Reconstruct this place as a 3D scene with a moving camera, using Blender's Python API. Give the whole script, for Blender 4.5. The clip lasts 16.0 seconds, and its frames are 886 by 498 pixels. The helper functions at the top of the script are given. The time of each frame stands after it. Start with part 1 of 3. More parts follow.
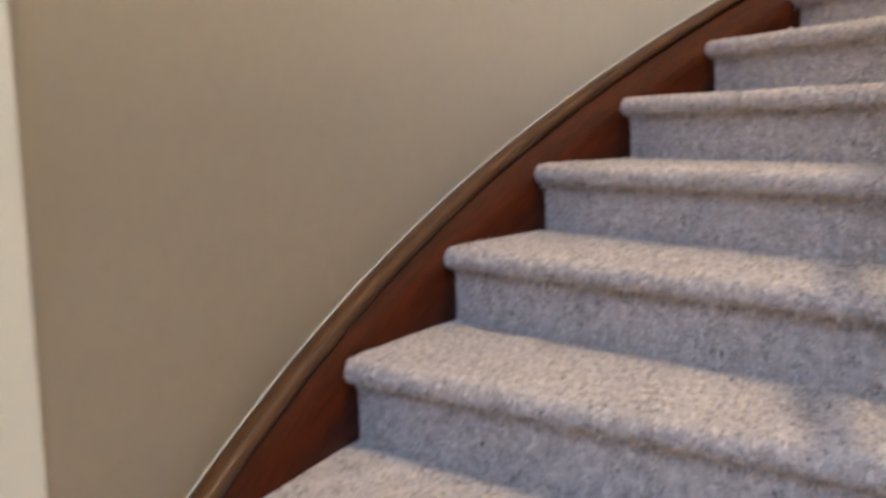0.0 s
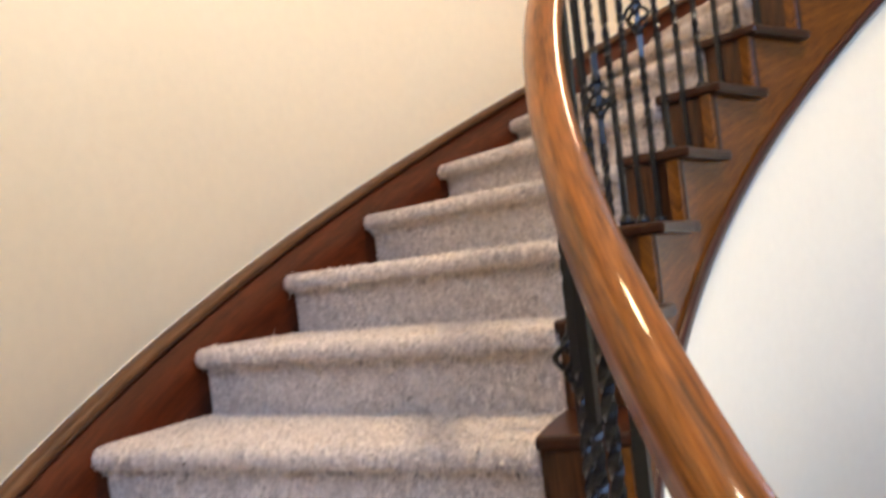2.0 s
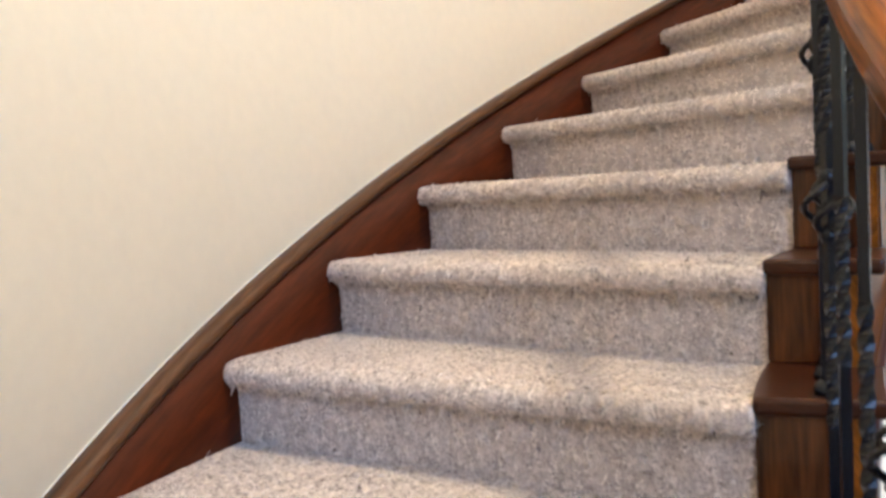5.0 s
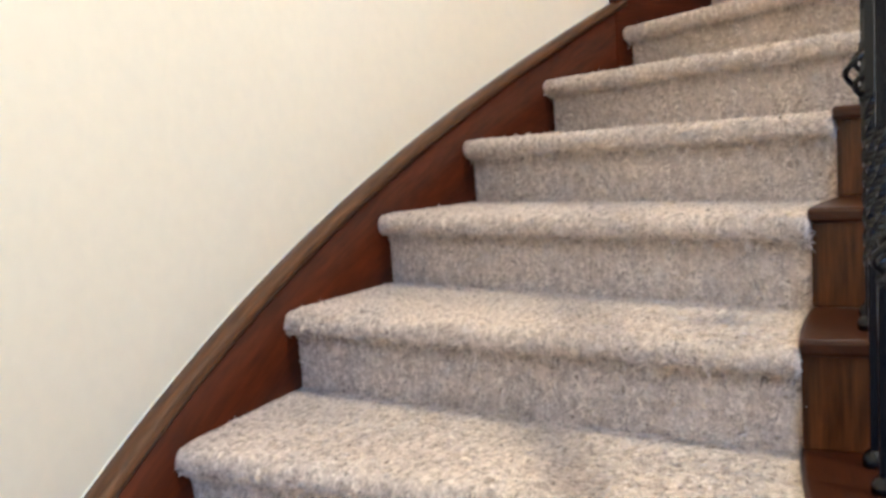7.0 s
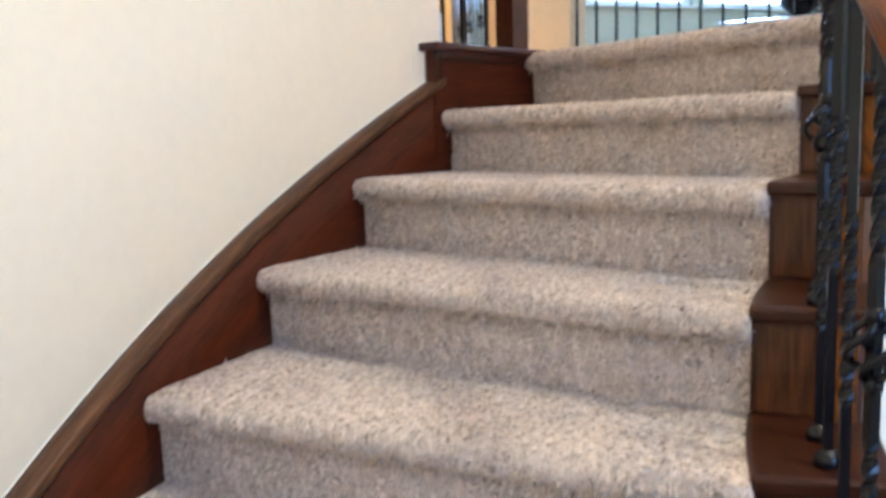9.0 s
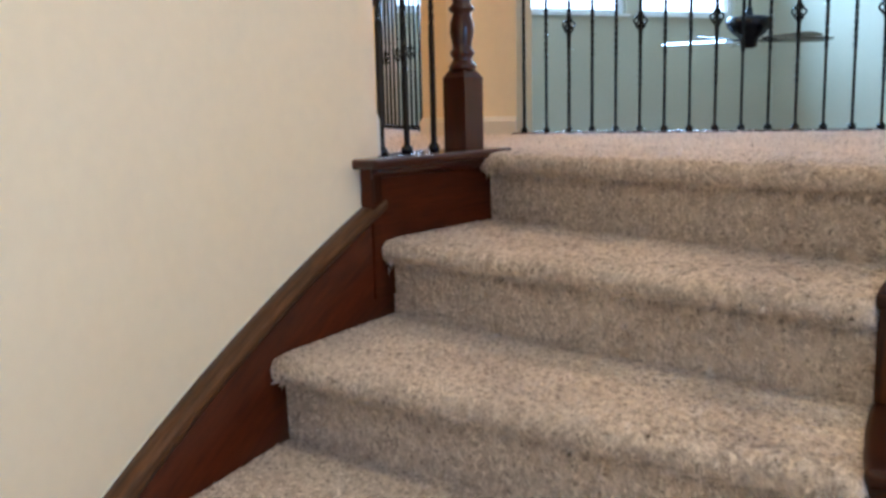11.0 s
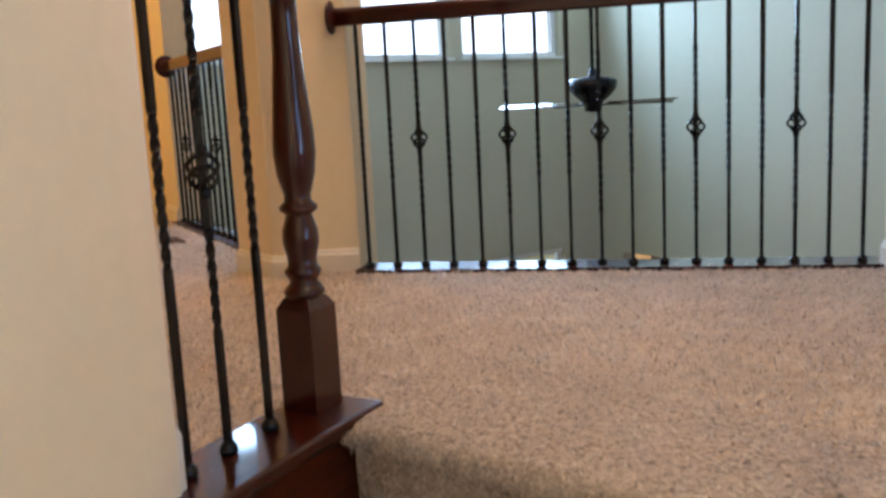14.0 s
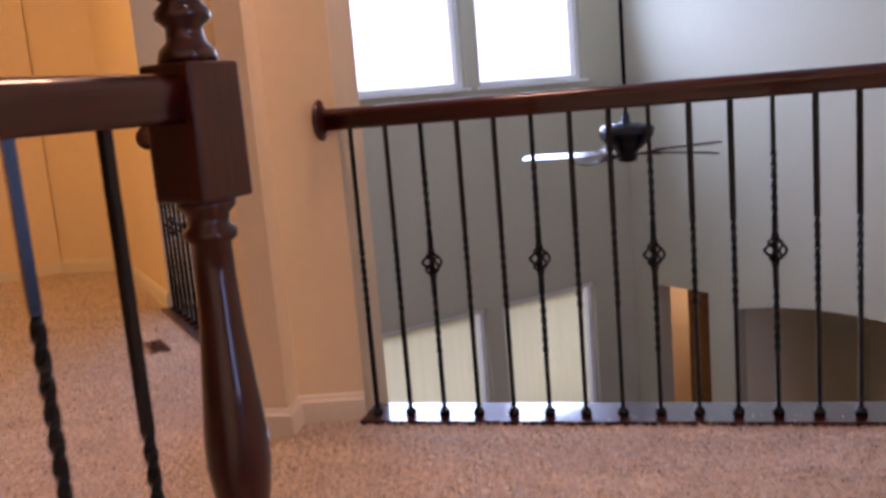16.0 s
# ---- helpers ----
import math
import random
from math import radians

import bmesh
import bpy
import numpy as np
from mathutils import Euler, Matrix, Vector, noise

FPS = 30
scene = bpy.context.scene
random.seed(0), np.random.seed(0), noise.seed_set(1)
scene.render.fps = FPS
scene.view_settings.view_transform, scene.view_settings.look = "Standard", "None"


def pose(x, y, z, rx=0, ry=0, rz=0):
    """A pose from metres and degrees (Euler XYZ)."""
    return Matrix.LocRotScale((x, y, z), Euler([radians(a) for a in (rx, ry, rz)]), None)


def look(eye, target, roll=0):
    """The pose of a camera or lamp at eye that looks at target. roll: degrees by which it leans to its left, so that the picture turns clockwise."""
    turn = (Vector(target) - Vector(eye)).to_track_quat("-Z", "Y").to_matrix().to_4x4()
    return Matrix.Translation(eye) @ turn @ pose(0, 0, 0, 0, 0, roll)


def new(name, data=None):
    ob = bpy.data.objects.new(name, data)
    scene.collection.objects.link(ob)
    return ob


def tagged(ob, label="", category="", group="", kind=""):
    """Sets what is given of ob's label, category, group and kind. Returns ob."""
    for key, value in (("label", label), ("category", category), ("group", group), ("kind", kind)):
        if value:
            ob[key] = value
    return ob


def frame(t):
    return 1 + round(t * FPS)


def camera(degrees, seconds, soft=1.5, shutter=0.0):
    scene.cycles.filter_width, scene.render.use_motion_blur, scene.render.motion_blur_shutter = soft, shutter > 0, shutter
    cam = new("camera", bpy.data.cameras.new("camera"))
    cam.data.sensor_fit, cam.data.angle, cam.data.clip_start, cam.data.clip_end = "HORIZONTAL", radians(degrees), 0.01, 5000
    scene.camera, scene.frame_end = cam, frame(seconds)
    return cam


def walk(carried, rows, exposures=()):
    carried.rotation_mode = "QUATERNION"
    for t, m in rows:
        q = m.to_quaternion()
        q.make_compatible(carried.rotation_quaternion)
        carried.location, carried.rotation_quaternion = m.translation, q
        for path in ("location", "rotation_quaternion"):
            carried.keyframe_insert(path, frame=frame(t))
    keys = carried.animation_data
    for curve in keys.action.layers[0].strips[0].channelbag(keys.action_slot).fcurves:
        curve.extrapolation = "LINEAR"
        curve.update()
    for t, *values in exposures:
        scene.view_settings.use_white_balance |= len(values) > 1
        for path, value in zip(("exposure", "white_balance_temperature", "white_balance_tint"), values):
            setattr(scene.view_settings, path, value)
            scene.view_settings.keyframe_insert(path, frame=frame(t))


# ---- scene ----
cam = camera(52.61, 16.0, soft=3.0, shutter=0.4)
PATH = [
    (0.0, pose(1.363, -2.244, -1.732, 82.40, 1.05, 114.70)),
    (0.5, pose(1.167, -2.260, -1.658, 86.65, 3.95, 106.38)),
    (1.0, pose(1.029, -2.214, -1.468, 88.44, 2.88, 96.95)),
    (1.5, pose(0.946, -2.219, -1.421, 89.58, 3.79, 91.14)),
    (2.0, pose(0.811, -2.267, -1.344, 91.98, 6.12, 84.14)),
    (2.5, pose(0.765, -2.334, -1.205, 92.99, 6.63, 78.39)),
    (3.0, pose(0.700, -2.395, -1.190, 91.54, 4.86, 76.06)),
    (3.5, pose(0.486, -2.454, -1.205, 89.95, 3.09, 76.80)),
    (6.0, pose(-0.347, -2.508, -0.779, 84.74, 2.18, 72.52)),
    (6.5, pose(-0.499, -2.465, -0.726, 85.79, 2.74, 67.82)),
    (7.0, pose(-0.643, -2.482, -0.580, 84.14, 3.47, 62.29)),
    (7.5, pose(-0.756, -2.425, -0.557, 84.90, 2.79, 58.72)),
    (8.0, pose(-0.947, -2.337, -0.430, 82.57, 1.98, 57.27)),
    (8.5, pose(-1.067, -2.273, -0.393, 82.34, 0.36, 54.56)),
    (9.0, pose(-1.190, -2.256, -0.240, 82.75, 1.40, 47.00)),
    (9.5, pose(-1.254, -2.228, -0.185, 84.49, 0.75, 43.95)),
    (10.0, pose(-1.410, -2.108, -0.079, 83.08, 1.03, 43.21)),
    (12.5, pose(-1.921, -1.565, 0.362, 80.44, 2.60, 37.74)),
    (13.0, pose(-2.030, -1.456, 0.427, 81.39, 3.26, 35.20)),
    (13.5, pose(-2.140, -1.391, 0.544, 80.41, 3.46, 31.87)),
    (14.0, pose(-2.244, -1.251, 0.572, 80.74, 2.89, 29.55)),
    (14.5, pose(-2.289, -1.138, 0.709, 79.11, 2.87, 33.55)),
    (15.0, pose(-2.366, -0.981, 0.739, 79.67, 2.78, 33.96)),
    (15.5, pose(-2.467, -0.871, 0.868, 78.34, 3.55, 30.88)),
    (16.0, pose(-2.511, -0.722, 0.906, 80.30, 4.76, 30.66)),
]
EXPOSURES = [(0.0, -0.30, 5250, 14), (0.5, -0.28, 5250, 14), (1.0, -0.14, 5350, 13), (1.5, 0.10, 5400, 15), (3.5, 0.22, 5250, 15), (6.0, 0.26, 4750, 9), (8.0, 0.22, 4500, 8), (9.0, 0.18, 4400, 9), (10.0, -0.34, 4450, 11), (12.5, -0.45, 4900, 3), (13.0, -0.46, 4950, 4), (13.5, -0.60, 5050, 8), (14.0, -0.80, 5100, 12), (14.5, -1.02, 5250, 20), (15.5, -0.96, 5250, 32), (16.0, -1.06, 5500, 41)]
walk(cam, PATH, EXPOSURES)

# ---- plan, in metres; the landing is z = 0 ----
RISE = 0.185
STEP = radians(7.19)
R_OUT, R_IN = 3.199, 2.118
R_WALL, R_WALL_BACK = 3.226, 3.320
LAG = radians(4.3)
R_STRINGER = 1.952
R_RAIL = 2.010
FIRST, FLOOR_Z, CEIL_Z = -15, -16 * 0.185, 2.75
BAL_A = Vector((-4.074, 1.219, 0.0))
BAL_ANG = radians(17.79)
BAL_DIR = Vector((math.cos(BAL_ANG), math.sin(BAL_ANG), 0))
BAL_LEN = 1.735
SLIM = 0.855
HALL_A = Vector((-4.384, 1.296, 0.0))
HALL_B = Vector((-5.819, 2.162, 0.0))
WIN_ANG = radians(64.65)
WIN_DIR = Vector((math.cos(WIN_ANG), math.sin(WIN_ANG), 0))
WIN_OUT = Vector((-math.sin(WIN_ANG), math.cos(WIN_ANG), 0))
WIN_P = Vector((-6.077, 5.701, 0.0))
CORNER_U = 1.761
WIN_BACK = 12.1


def pt(r, k, z):
    """A point at a radius, a number of steps along the curve and a height."""
    a = math.pi - k * STEP
    return Vector((r * math.cos(a), r * math.sin(a), z))


def drop(k):
    """The lower edge of the cut stringer under the line of the nosings."""
    return -0.225


# ---- light ----
world = bpy.data.worlds.new("sky")
scene.world = world
world.use_nodes = True
wn = world.node_tree.nodes
sky = wn.new("ShaderNodeTexSky")
sky.sky_type = "NISHITA"
sky.sun_disc = False
sky.sun_elevation, sky.sun_rotation = radians(48), radians(-60)
wn["Background"].inputs["Strength"].default_value = 0.12
world.node_tree.links.new(sky.outputs[0], wn["Background"].inputs["Color"])


def lamp(name, kind, m, energy, color, **more):
    data = bpy.data.lights.new(name, kind)
    data.energy, data.color = energy, color
    for key, value in more.items():
        if key == "size":
            data.size = value
        elif key == "size_y":
            data.shape, data.size_y = "RECTANGLE", value
        elif key == "spread":
            data.spread = value
        elif key == "angle":
            data.angle = value
        elif key == "soft":
            data.shadow_soft_size = value
    ob = new(name, data)
    ob.matrix_world = m
    return ob


lamp("sun", "SUN", look((6, -20, 24), (0, 0, 0)), 3.5, (1.0, 0.95, 0.88), angle=radians(0.6))
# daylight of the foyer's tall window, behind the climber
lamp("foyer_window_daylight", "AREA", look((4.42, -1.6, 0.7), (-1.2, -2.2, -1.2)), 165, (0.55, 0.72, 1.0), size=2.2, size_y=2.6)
# daylight through the great room's windows
for u_ in (-1.80, -0.60, 0.69):
    p_ = WIN_P + WIN_DIR * u_ - WIN_OUT * 0.03 + Vector((0, 0, 1.58))
    lamp("great_room_daylight", "AREA", look(p_, p_ - WIN_OUT + Vector((0, 0, 0.25))), 88, (0.62, 0.82, 1.0), size=0.86, size_y=1.1)
# recessed ceiling lamps
lamp("foyer_ceiling_lamp", "AREA", look((-1.0, -0.8, 2.70), (-1.1, -2.0, -1.0)), 36, (1.0, 0.66, 0.26), size=0.3)
lamp("foyer_ceiling_lamp", "AREA", look((0.35, -0.7, 2.70), (0.25, -3.2, -1.2)), 120, (1.0, 0.74, 0.40), size=0.3, spread=radians(125))
lamp("hall_ceiling_lamp", "AREA", look((-6.48, 0.79, 2.70), (-6.48, 0.79, 0)), 88, (1.0, 0.47, 0.07), size=0.5)
lamp("landing_ceiling_lamp", "AREA", look((-3.58, 1.05, 2.70), (-3.58, 1.0, 0)), 44, (1.0, 0.54, 0.25), size=0.4)
lamp("side_room_lamp", "POINT", pose(-4.578, 8.072, -1.11), 12, (1.0, 0.62, 0.28), soft=0.1)


# ---- materials ----
def material(name, color, rough=0.6, metal=0.0, spread=0.15, scale=8.0, fine=60.0, bump=0.1, bump_scale=120.0, stretch=(1, 1, 1), dark=None, coat=0.0, coords="Object", spec=0.5):
    m = bpy.data.materials.new(name)
    m.use_nodes = True
    n, l = m.node_tree.nodes, m.node_tree.links
    b = n["Principled BSDF"]
    b.inputs["Roughness"].default_value, b.inputs["Metallic"].default_value = rough, metal
    b.inputs["Coat Weight"].default_value = coat
    b.inputs["Specular IOR Level"].default_value = spec
    b.inputs["Coat Roughness"].default_value = 0.045
    tc, mp = n.new("ShaderNodeTexCoord"), n.new("ShaderNodeMapping")
    mp.inputs["Scale"].default_value = stretch
    l.new(tc.outputs[coords], mp.inputs["Vector"])
    big, small = n.new("ShaderNodeTexNoise"), n.new("ShaderNodeTexNoise")
    big.inputs["Scale"].default_value, small.inputs["Scale"].default_value = scale, fine
    big.inputs["Detail"].default_value = small.inputs["Detail"].default_value = 4
    for x in (big, small):
        l.new(mp.outputs[0], x.inputs["Vector"])
    add = n.new("ShaderNodeMath")
    add.operation = "ADD"
    l.new(big.outputs["Fac"], add.inputs[0])
    l.new(small.outputs["Fac"], add.inputs[1])
    ramp = n.new("ShaderNodeValToRGB")
    half = n.new("ShaderNodeMath")
    half.operation = "MULTIPLY"
    half.inputs[1].default_value = 0.5
    l.new(add.outputs[0], half.inputs[0])
    l.new(half.outputs[0], ramp.inputs[0])
    lo = dark if dark else tuple(c * (1 - spread) for c in color)
    hi = tuple(min(1, c * (1 + spread)) for c in color)
    ramp.color_ramp.elements[0].position, ramp.color_ramp.elements[1].position = 0.36, 0.64
    ramp.color_ramp.elements[0].color, ramp.color_ramp.elements[1].color = (*lo, 1), (*hi, 1)
    l.new(ramp.outputs[0], b.inputs["Base Color"])
    if bump:
        t, bp = n.new("ShaderNodeTexNoise"), n.new("ShaderNodeBump")
        t.inputs["Scale"].default_value, t.inputs["Detail"].default_value = bump_scale, 3
        bp.inputs["Strength"].default_value, bp.inputs["Distance"].default_value = bump, 0.004
        l.new(mp.outputs[0], t.inputs["Vector"])
        l.new(t.outputs["Fac"], bp.inputs["Height"])
        l.new(bp.outputs[0], b.inputs["Normal"])
    return m


WALL = material("cream_wall_paint", (0.87, 0.76, 0.55), 0.75, spread=0.025, scale=1.5, fine=30, bump=0.10, bump_scale=90)
WELL = material("white_wall_paint", (0.77, 0.75, 0.65), 0.7, spread=0.02, scale=1.5, fine=30, bump=0.10, bump_scale=90)
# great room: the cream paint again, its shade put into a darker olive
GREAT = material("shaded_cream_paint", (0.50, 0.465, 0.33), 0.75, spread=0.025, scale=1.5, fine=30, bump=0.1, bump_scale=90)
CEIL = material("ceiling_paint", (0.82, 0.80, 0.75), 0.85, spread=0.03, scale=3, fine=50, bump=0.3, bump_scale=60)
TRIM = material("white_trim_paint", (0.82, 0.79, 0.72), 0.4, spread=0.03, scale=4, fine=40, bump=0.03)
CHERRY = material("cherry_stained_wood", (0.056, 0.0108, 0.0018), 0.42, spread=0.42, scale=2.2, fine=8, bump=0.05, bump_scale=9, stretch=(1.6, 7, 1), coat=0.04, coords="UV", spec=0.15)
WORN = material("worn_stringer_cap", (0.078, 0.034, 0.012), 0.45, spread=0.55, scale=5, fine=12, bump=0.1, bump_scale=12, stretch=(1.2, 14, 1), coat=0.1, coords="UV", spec=0.25)
OAK = material("oak_stained_wood", (0.150, 0.047, 0.0036), 0.42, spread=0.55, scale=3, fine=13, bump=0.03, bump_scale=11, stretch=(1.3, 14, 1), coat=0.5, coords="UV", spec=0.05)
MAHOG = material("dark_mahogany", (0.036, 0.0042, 0.0015), 0.3, spread=0.45, scale=3, fine=11, bump=0.04, bump_scale=11, stretch=(1.2, 12, 1), coat=0.7, coords="UV", spec=0.2)
# tread and riser ends: brown stain with the shade beside the carpet darkened in
TREAD = material("shaded_tread_wood", (0.030, 0.0078, 0.0020), 0.4, spread=0.45, scale=3, fine=11, bump=0.05, bump_scale=11, stretch=(1.3, 14, 1), coat=0.3, coords="UV", spec=0.12)
RISER = material("shaded_riser_wood", (0.062, 0.019, 0.0036), 0.42, spread=0.68, scale=3, fine=9, bump=0.05, bump_scale=11, stretch=(14, 0.9, 1), coat=0.3, coords="UV", spec=0.12)
IRON = material("black_iron", (0.0045, 0.005, 0.007), 0.25, metal=0.0, spread=0.3, scale=20, fine=120, bump=0.12, bump_scale=200, spec=0.3)
TILE = material("foyer_floor", (0.35, 0.27, 0.2), 0.4, spread=0.2, scale=3, fine=20)
FRAME = material("window_vinyl", (0.80, 0.79, 0.74), 0.45, spread=0.03, bump=0.02)
GRASS = material("dry_lawn", (0.42, 0.38, 0.17), 0.9, spread=0.2, scale=0.4, fine=6, bump=0.5, bump_scale=30)
CARPET = material("carpet_backing", (0.60, 0.53, 0.47), 0.95, spread=0.25, scale=40, fine=190, bump=0.6, bump_scale=260, dark=(0.36, 0.30, 0.26))


def pile_material(name, clumps):
    """Tufts: pale yarn with brown flecks, a shade of its own for each tuft; dark noise paints in more flecks and the
    shade between clumps.
    """
    m = bpy.data.materials.new(name)
    m.use_nodes = True
    n, l = m.node_tree.nodes, m.node_tree.links
    b = n["Principled BSDF"]
    b.inputs["Roughness"].default_value = 0.9
    b.inputs["Specular IOR Level"].default_value = 0.15
    b.inputs["Sheen Weight"].default_value = 0.3
    g, ramp = n.new("ShaderNodeNewGeometry"), n.new("ShaderNodeValToRGB")
    e = ramp.color_ramp.elements
    e[0].position, e[0].color = 0.0, (0.20, 0.15, 0.11, 1)
    e[1].position, e[1].color = 1.0, (0.83, 0.74, 0.64, 1)
    for at, col in ((0.06, (0.36, 0.29, 0.235, 1)), (0.11, (0.72, 0.63, 0.54, 1)), (0.6, (0.79, 0.70, 0.60, 1))):
        x = e.new(at)
        x.color = col
    l.new(g.outputs["Random Per Island"], ramp.inputs[0])
    tc, big = n.new("ShaderNodeTexCoord"), n.new("ShaderNodeTexNoise")
    big.inputs["Scale"].default_value = 7
    l.new(tc.outputs["Object"], big.inputs["Vector"])
    mix = n.new("ShaderNodeMix")
    mix.data_type, mix.blend_type = "RGBA", "MULTIPLY"
    mix.inputs[0].default_value = 0.30
    l.new(ramp.outputs[0], mix.inputs[6])
    l.new(big.outputs["Fac"], mix.inputs[7])
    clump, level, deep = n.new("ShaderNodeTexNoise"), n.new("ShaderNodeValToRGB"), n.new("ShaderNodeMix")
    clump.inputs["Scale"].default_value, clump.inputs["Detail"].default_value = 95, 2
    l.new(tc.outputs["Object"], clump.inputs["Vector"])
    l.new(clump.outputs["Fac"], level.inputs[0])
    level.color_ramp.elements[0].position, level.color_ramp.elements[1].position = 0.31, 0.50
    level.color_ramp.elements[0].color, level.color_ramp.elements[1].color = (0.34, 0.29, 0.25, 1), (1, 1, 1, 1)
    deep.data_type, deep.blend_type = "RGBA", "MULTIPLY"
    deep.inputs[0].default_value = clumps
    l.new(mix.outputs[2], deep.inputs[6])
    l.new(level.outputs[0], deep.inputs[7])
    rgb = n.new("ShaderNodeHueSaturation")
    rgb.inputs["Value"].default_value = 1.34
    rgb.inputs["Saturation"].default_value = 0.74
    l.new(deep.outputs[2], rgb.inputs["Color"])
    l.new(rgb.outputs[0], b.inputs["Base Color"])
    thin, both = n.new("ShaderNodeBsdfTranslucent"), n.new("ShaderNodeMixShader")
    both.inputs[0].default_value = 0.42
    l.new(rgb.outputs[0], thin.inputs["Color"])
    l.new(b.outputs[0], both.inputs[1])
    l.new(thin.outputs[0], both.inputs[2])
    l.new(both.outputs[0], n["Material Output"].inputs["Surface"])
    return m


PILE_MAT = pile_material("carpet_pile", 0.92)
# the landing's pile gets less of the painted clump darkening
NAP_MAT = pile_material("landing_carpet_pile", 0.22)


# ---- building tools ----
def mesh_of(name, verts, faces, mat, smooth=False):
    """A mesh with a material; its UV runs in metres along the piece (u) and round it (v)."""
    me = bpy.data.meshes.new(name)
    me.from_pydata([tuple(v) for v in verts], [], faces)
    me.materials.append(mat)
    co = np.array([tuple(v) for v in verts])
    along = run_of(co, faces)
    lay = me.uv_layers.new(name="along")
    idx = np.empty(len(me.loops), dtype=np.int32)
    me.loops.foreach_get("vertex_index", idx)
    lay.data.foreach_set("uv", along[idx].ravel())
    if smooth:
        me.polygons.foreach_set("use_smooth", [True] * len(me.polygons))
    me.update()
    return me


def put(name, me, parent=None, m=None, label=""):
    ob = new(name, me)
    if parent is not None:
        ob.parent = parent
    if m is not None:
        ob.matrix_basis = m
    if label:
        ob["label"] = label
    return ob


def thing(name, label, category, m=None, kind="", group=""):
    ob = new(name)
    ob.empty_display_size = 0.1
    if m is not None:
        ob.matrix_basis = m
    return tagged(ob, label, category, group, kind)


def run_of(co, faces):
    n = RINGS.pop("n", 0) if RINGS.get("total") == len(co) else 0
    RINGS.clear()
    if n:
        g = co.reshape(-1, n, 3)
        mid = g.mean(axis=1)
        u = np.concatenate([[0], np.cumsum(np.linalg.norm(np.diff(mid, axis=0), axis=1))])
        ring = g[len(g) // 2]
        v = np.concatenate([[0], np.cumsum(np.linalg.norm(np.diff(ring, axis=0), axis=1))])
        return np.stack([np.repeat(u, n), np.tile(v, len(g))], axis=1)
    axis = int(np.argmax(co.max(axis=0) - co.min(axis=0)))
    return np.stack([co[:, axis], co.sum(axis=1) - co[:, axis]], axis=1)


RINGS = {}


def loft(rings, closed=True, caps=True):
    """Verts and faces through a row of rings with equal counts."""
    n = len(rings[0])
    verts = [v for r in rings for v in r]
    RINGS.update(n=n, total=len(verts))
    faces = []
    for i in range(len(rings) - 1):
        for j in range(n if closed else n - 1):
            a, b = i * n + j, i * n + (j + 1) % n
            faces.append((a, b, b + n, a + n))
    if caps and closed:
        faces.append(tuple(range(n))[::-1])
        faces.append(tuple((len(rings) - 1) * n + j for j in range(n)))
    return verts, faces


def lathe(profile, seg=20):
    rings = [[Vector((r * math.cos(2 * math.pi * j / seg), r * math.sin(2 * math.pi * j / seg), z)) for j in range(seg)] for r, z in profile]
    return loft(rings)


def box(x0, y0, z0, x1, y1, z1):
    v = [(x, y, z) for z in (z0, z1) for x, y in ((x0, y0), (x1, y0), (x1, y1), (x0, y1))]
    return v, [(3, 2, 1, 0), (4, 5, 6, 7), (0, 1, 5, 4), (1, 2, 6, 5), (2, 3, 7, 6), (3, 0, 4, 7)]


def join(*pieces):
    verts, faces = [], []
    for v, f in pieces:
        o = len(verts)
        verts += list(v)
        faces += [tuple(i + o for i in q) for q in f]
    return verts, faces


def soften(ob, width=0.003, seg=2):
    b = ob.modifiers.new("bevel", "BEVEL")
    b.width, b.segments, b.limit_method, b.angle_limit = width, seg, "ANGLE", radians(40)
    return ob


def slab(name, poly, z0, z1, mat, label="", category="", kind="structure"):
    n = len(poly)
    v = [(p[0], p[1], z0) for p in poly] + [(p[0], p[1], z1) for p in poly]
    f = [tuple(range(n))[::-1], tuple(range(n, 2 * n))] + [(i, (i + 1) % n, n + (i + 1) % n, n + i) for i in range(n)]
    return tagged(new(name, mesh_of(name, v, f, mat)), label, category, "", kind)


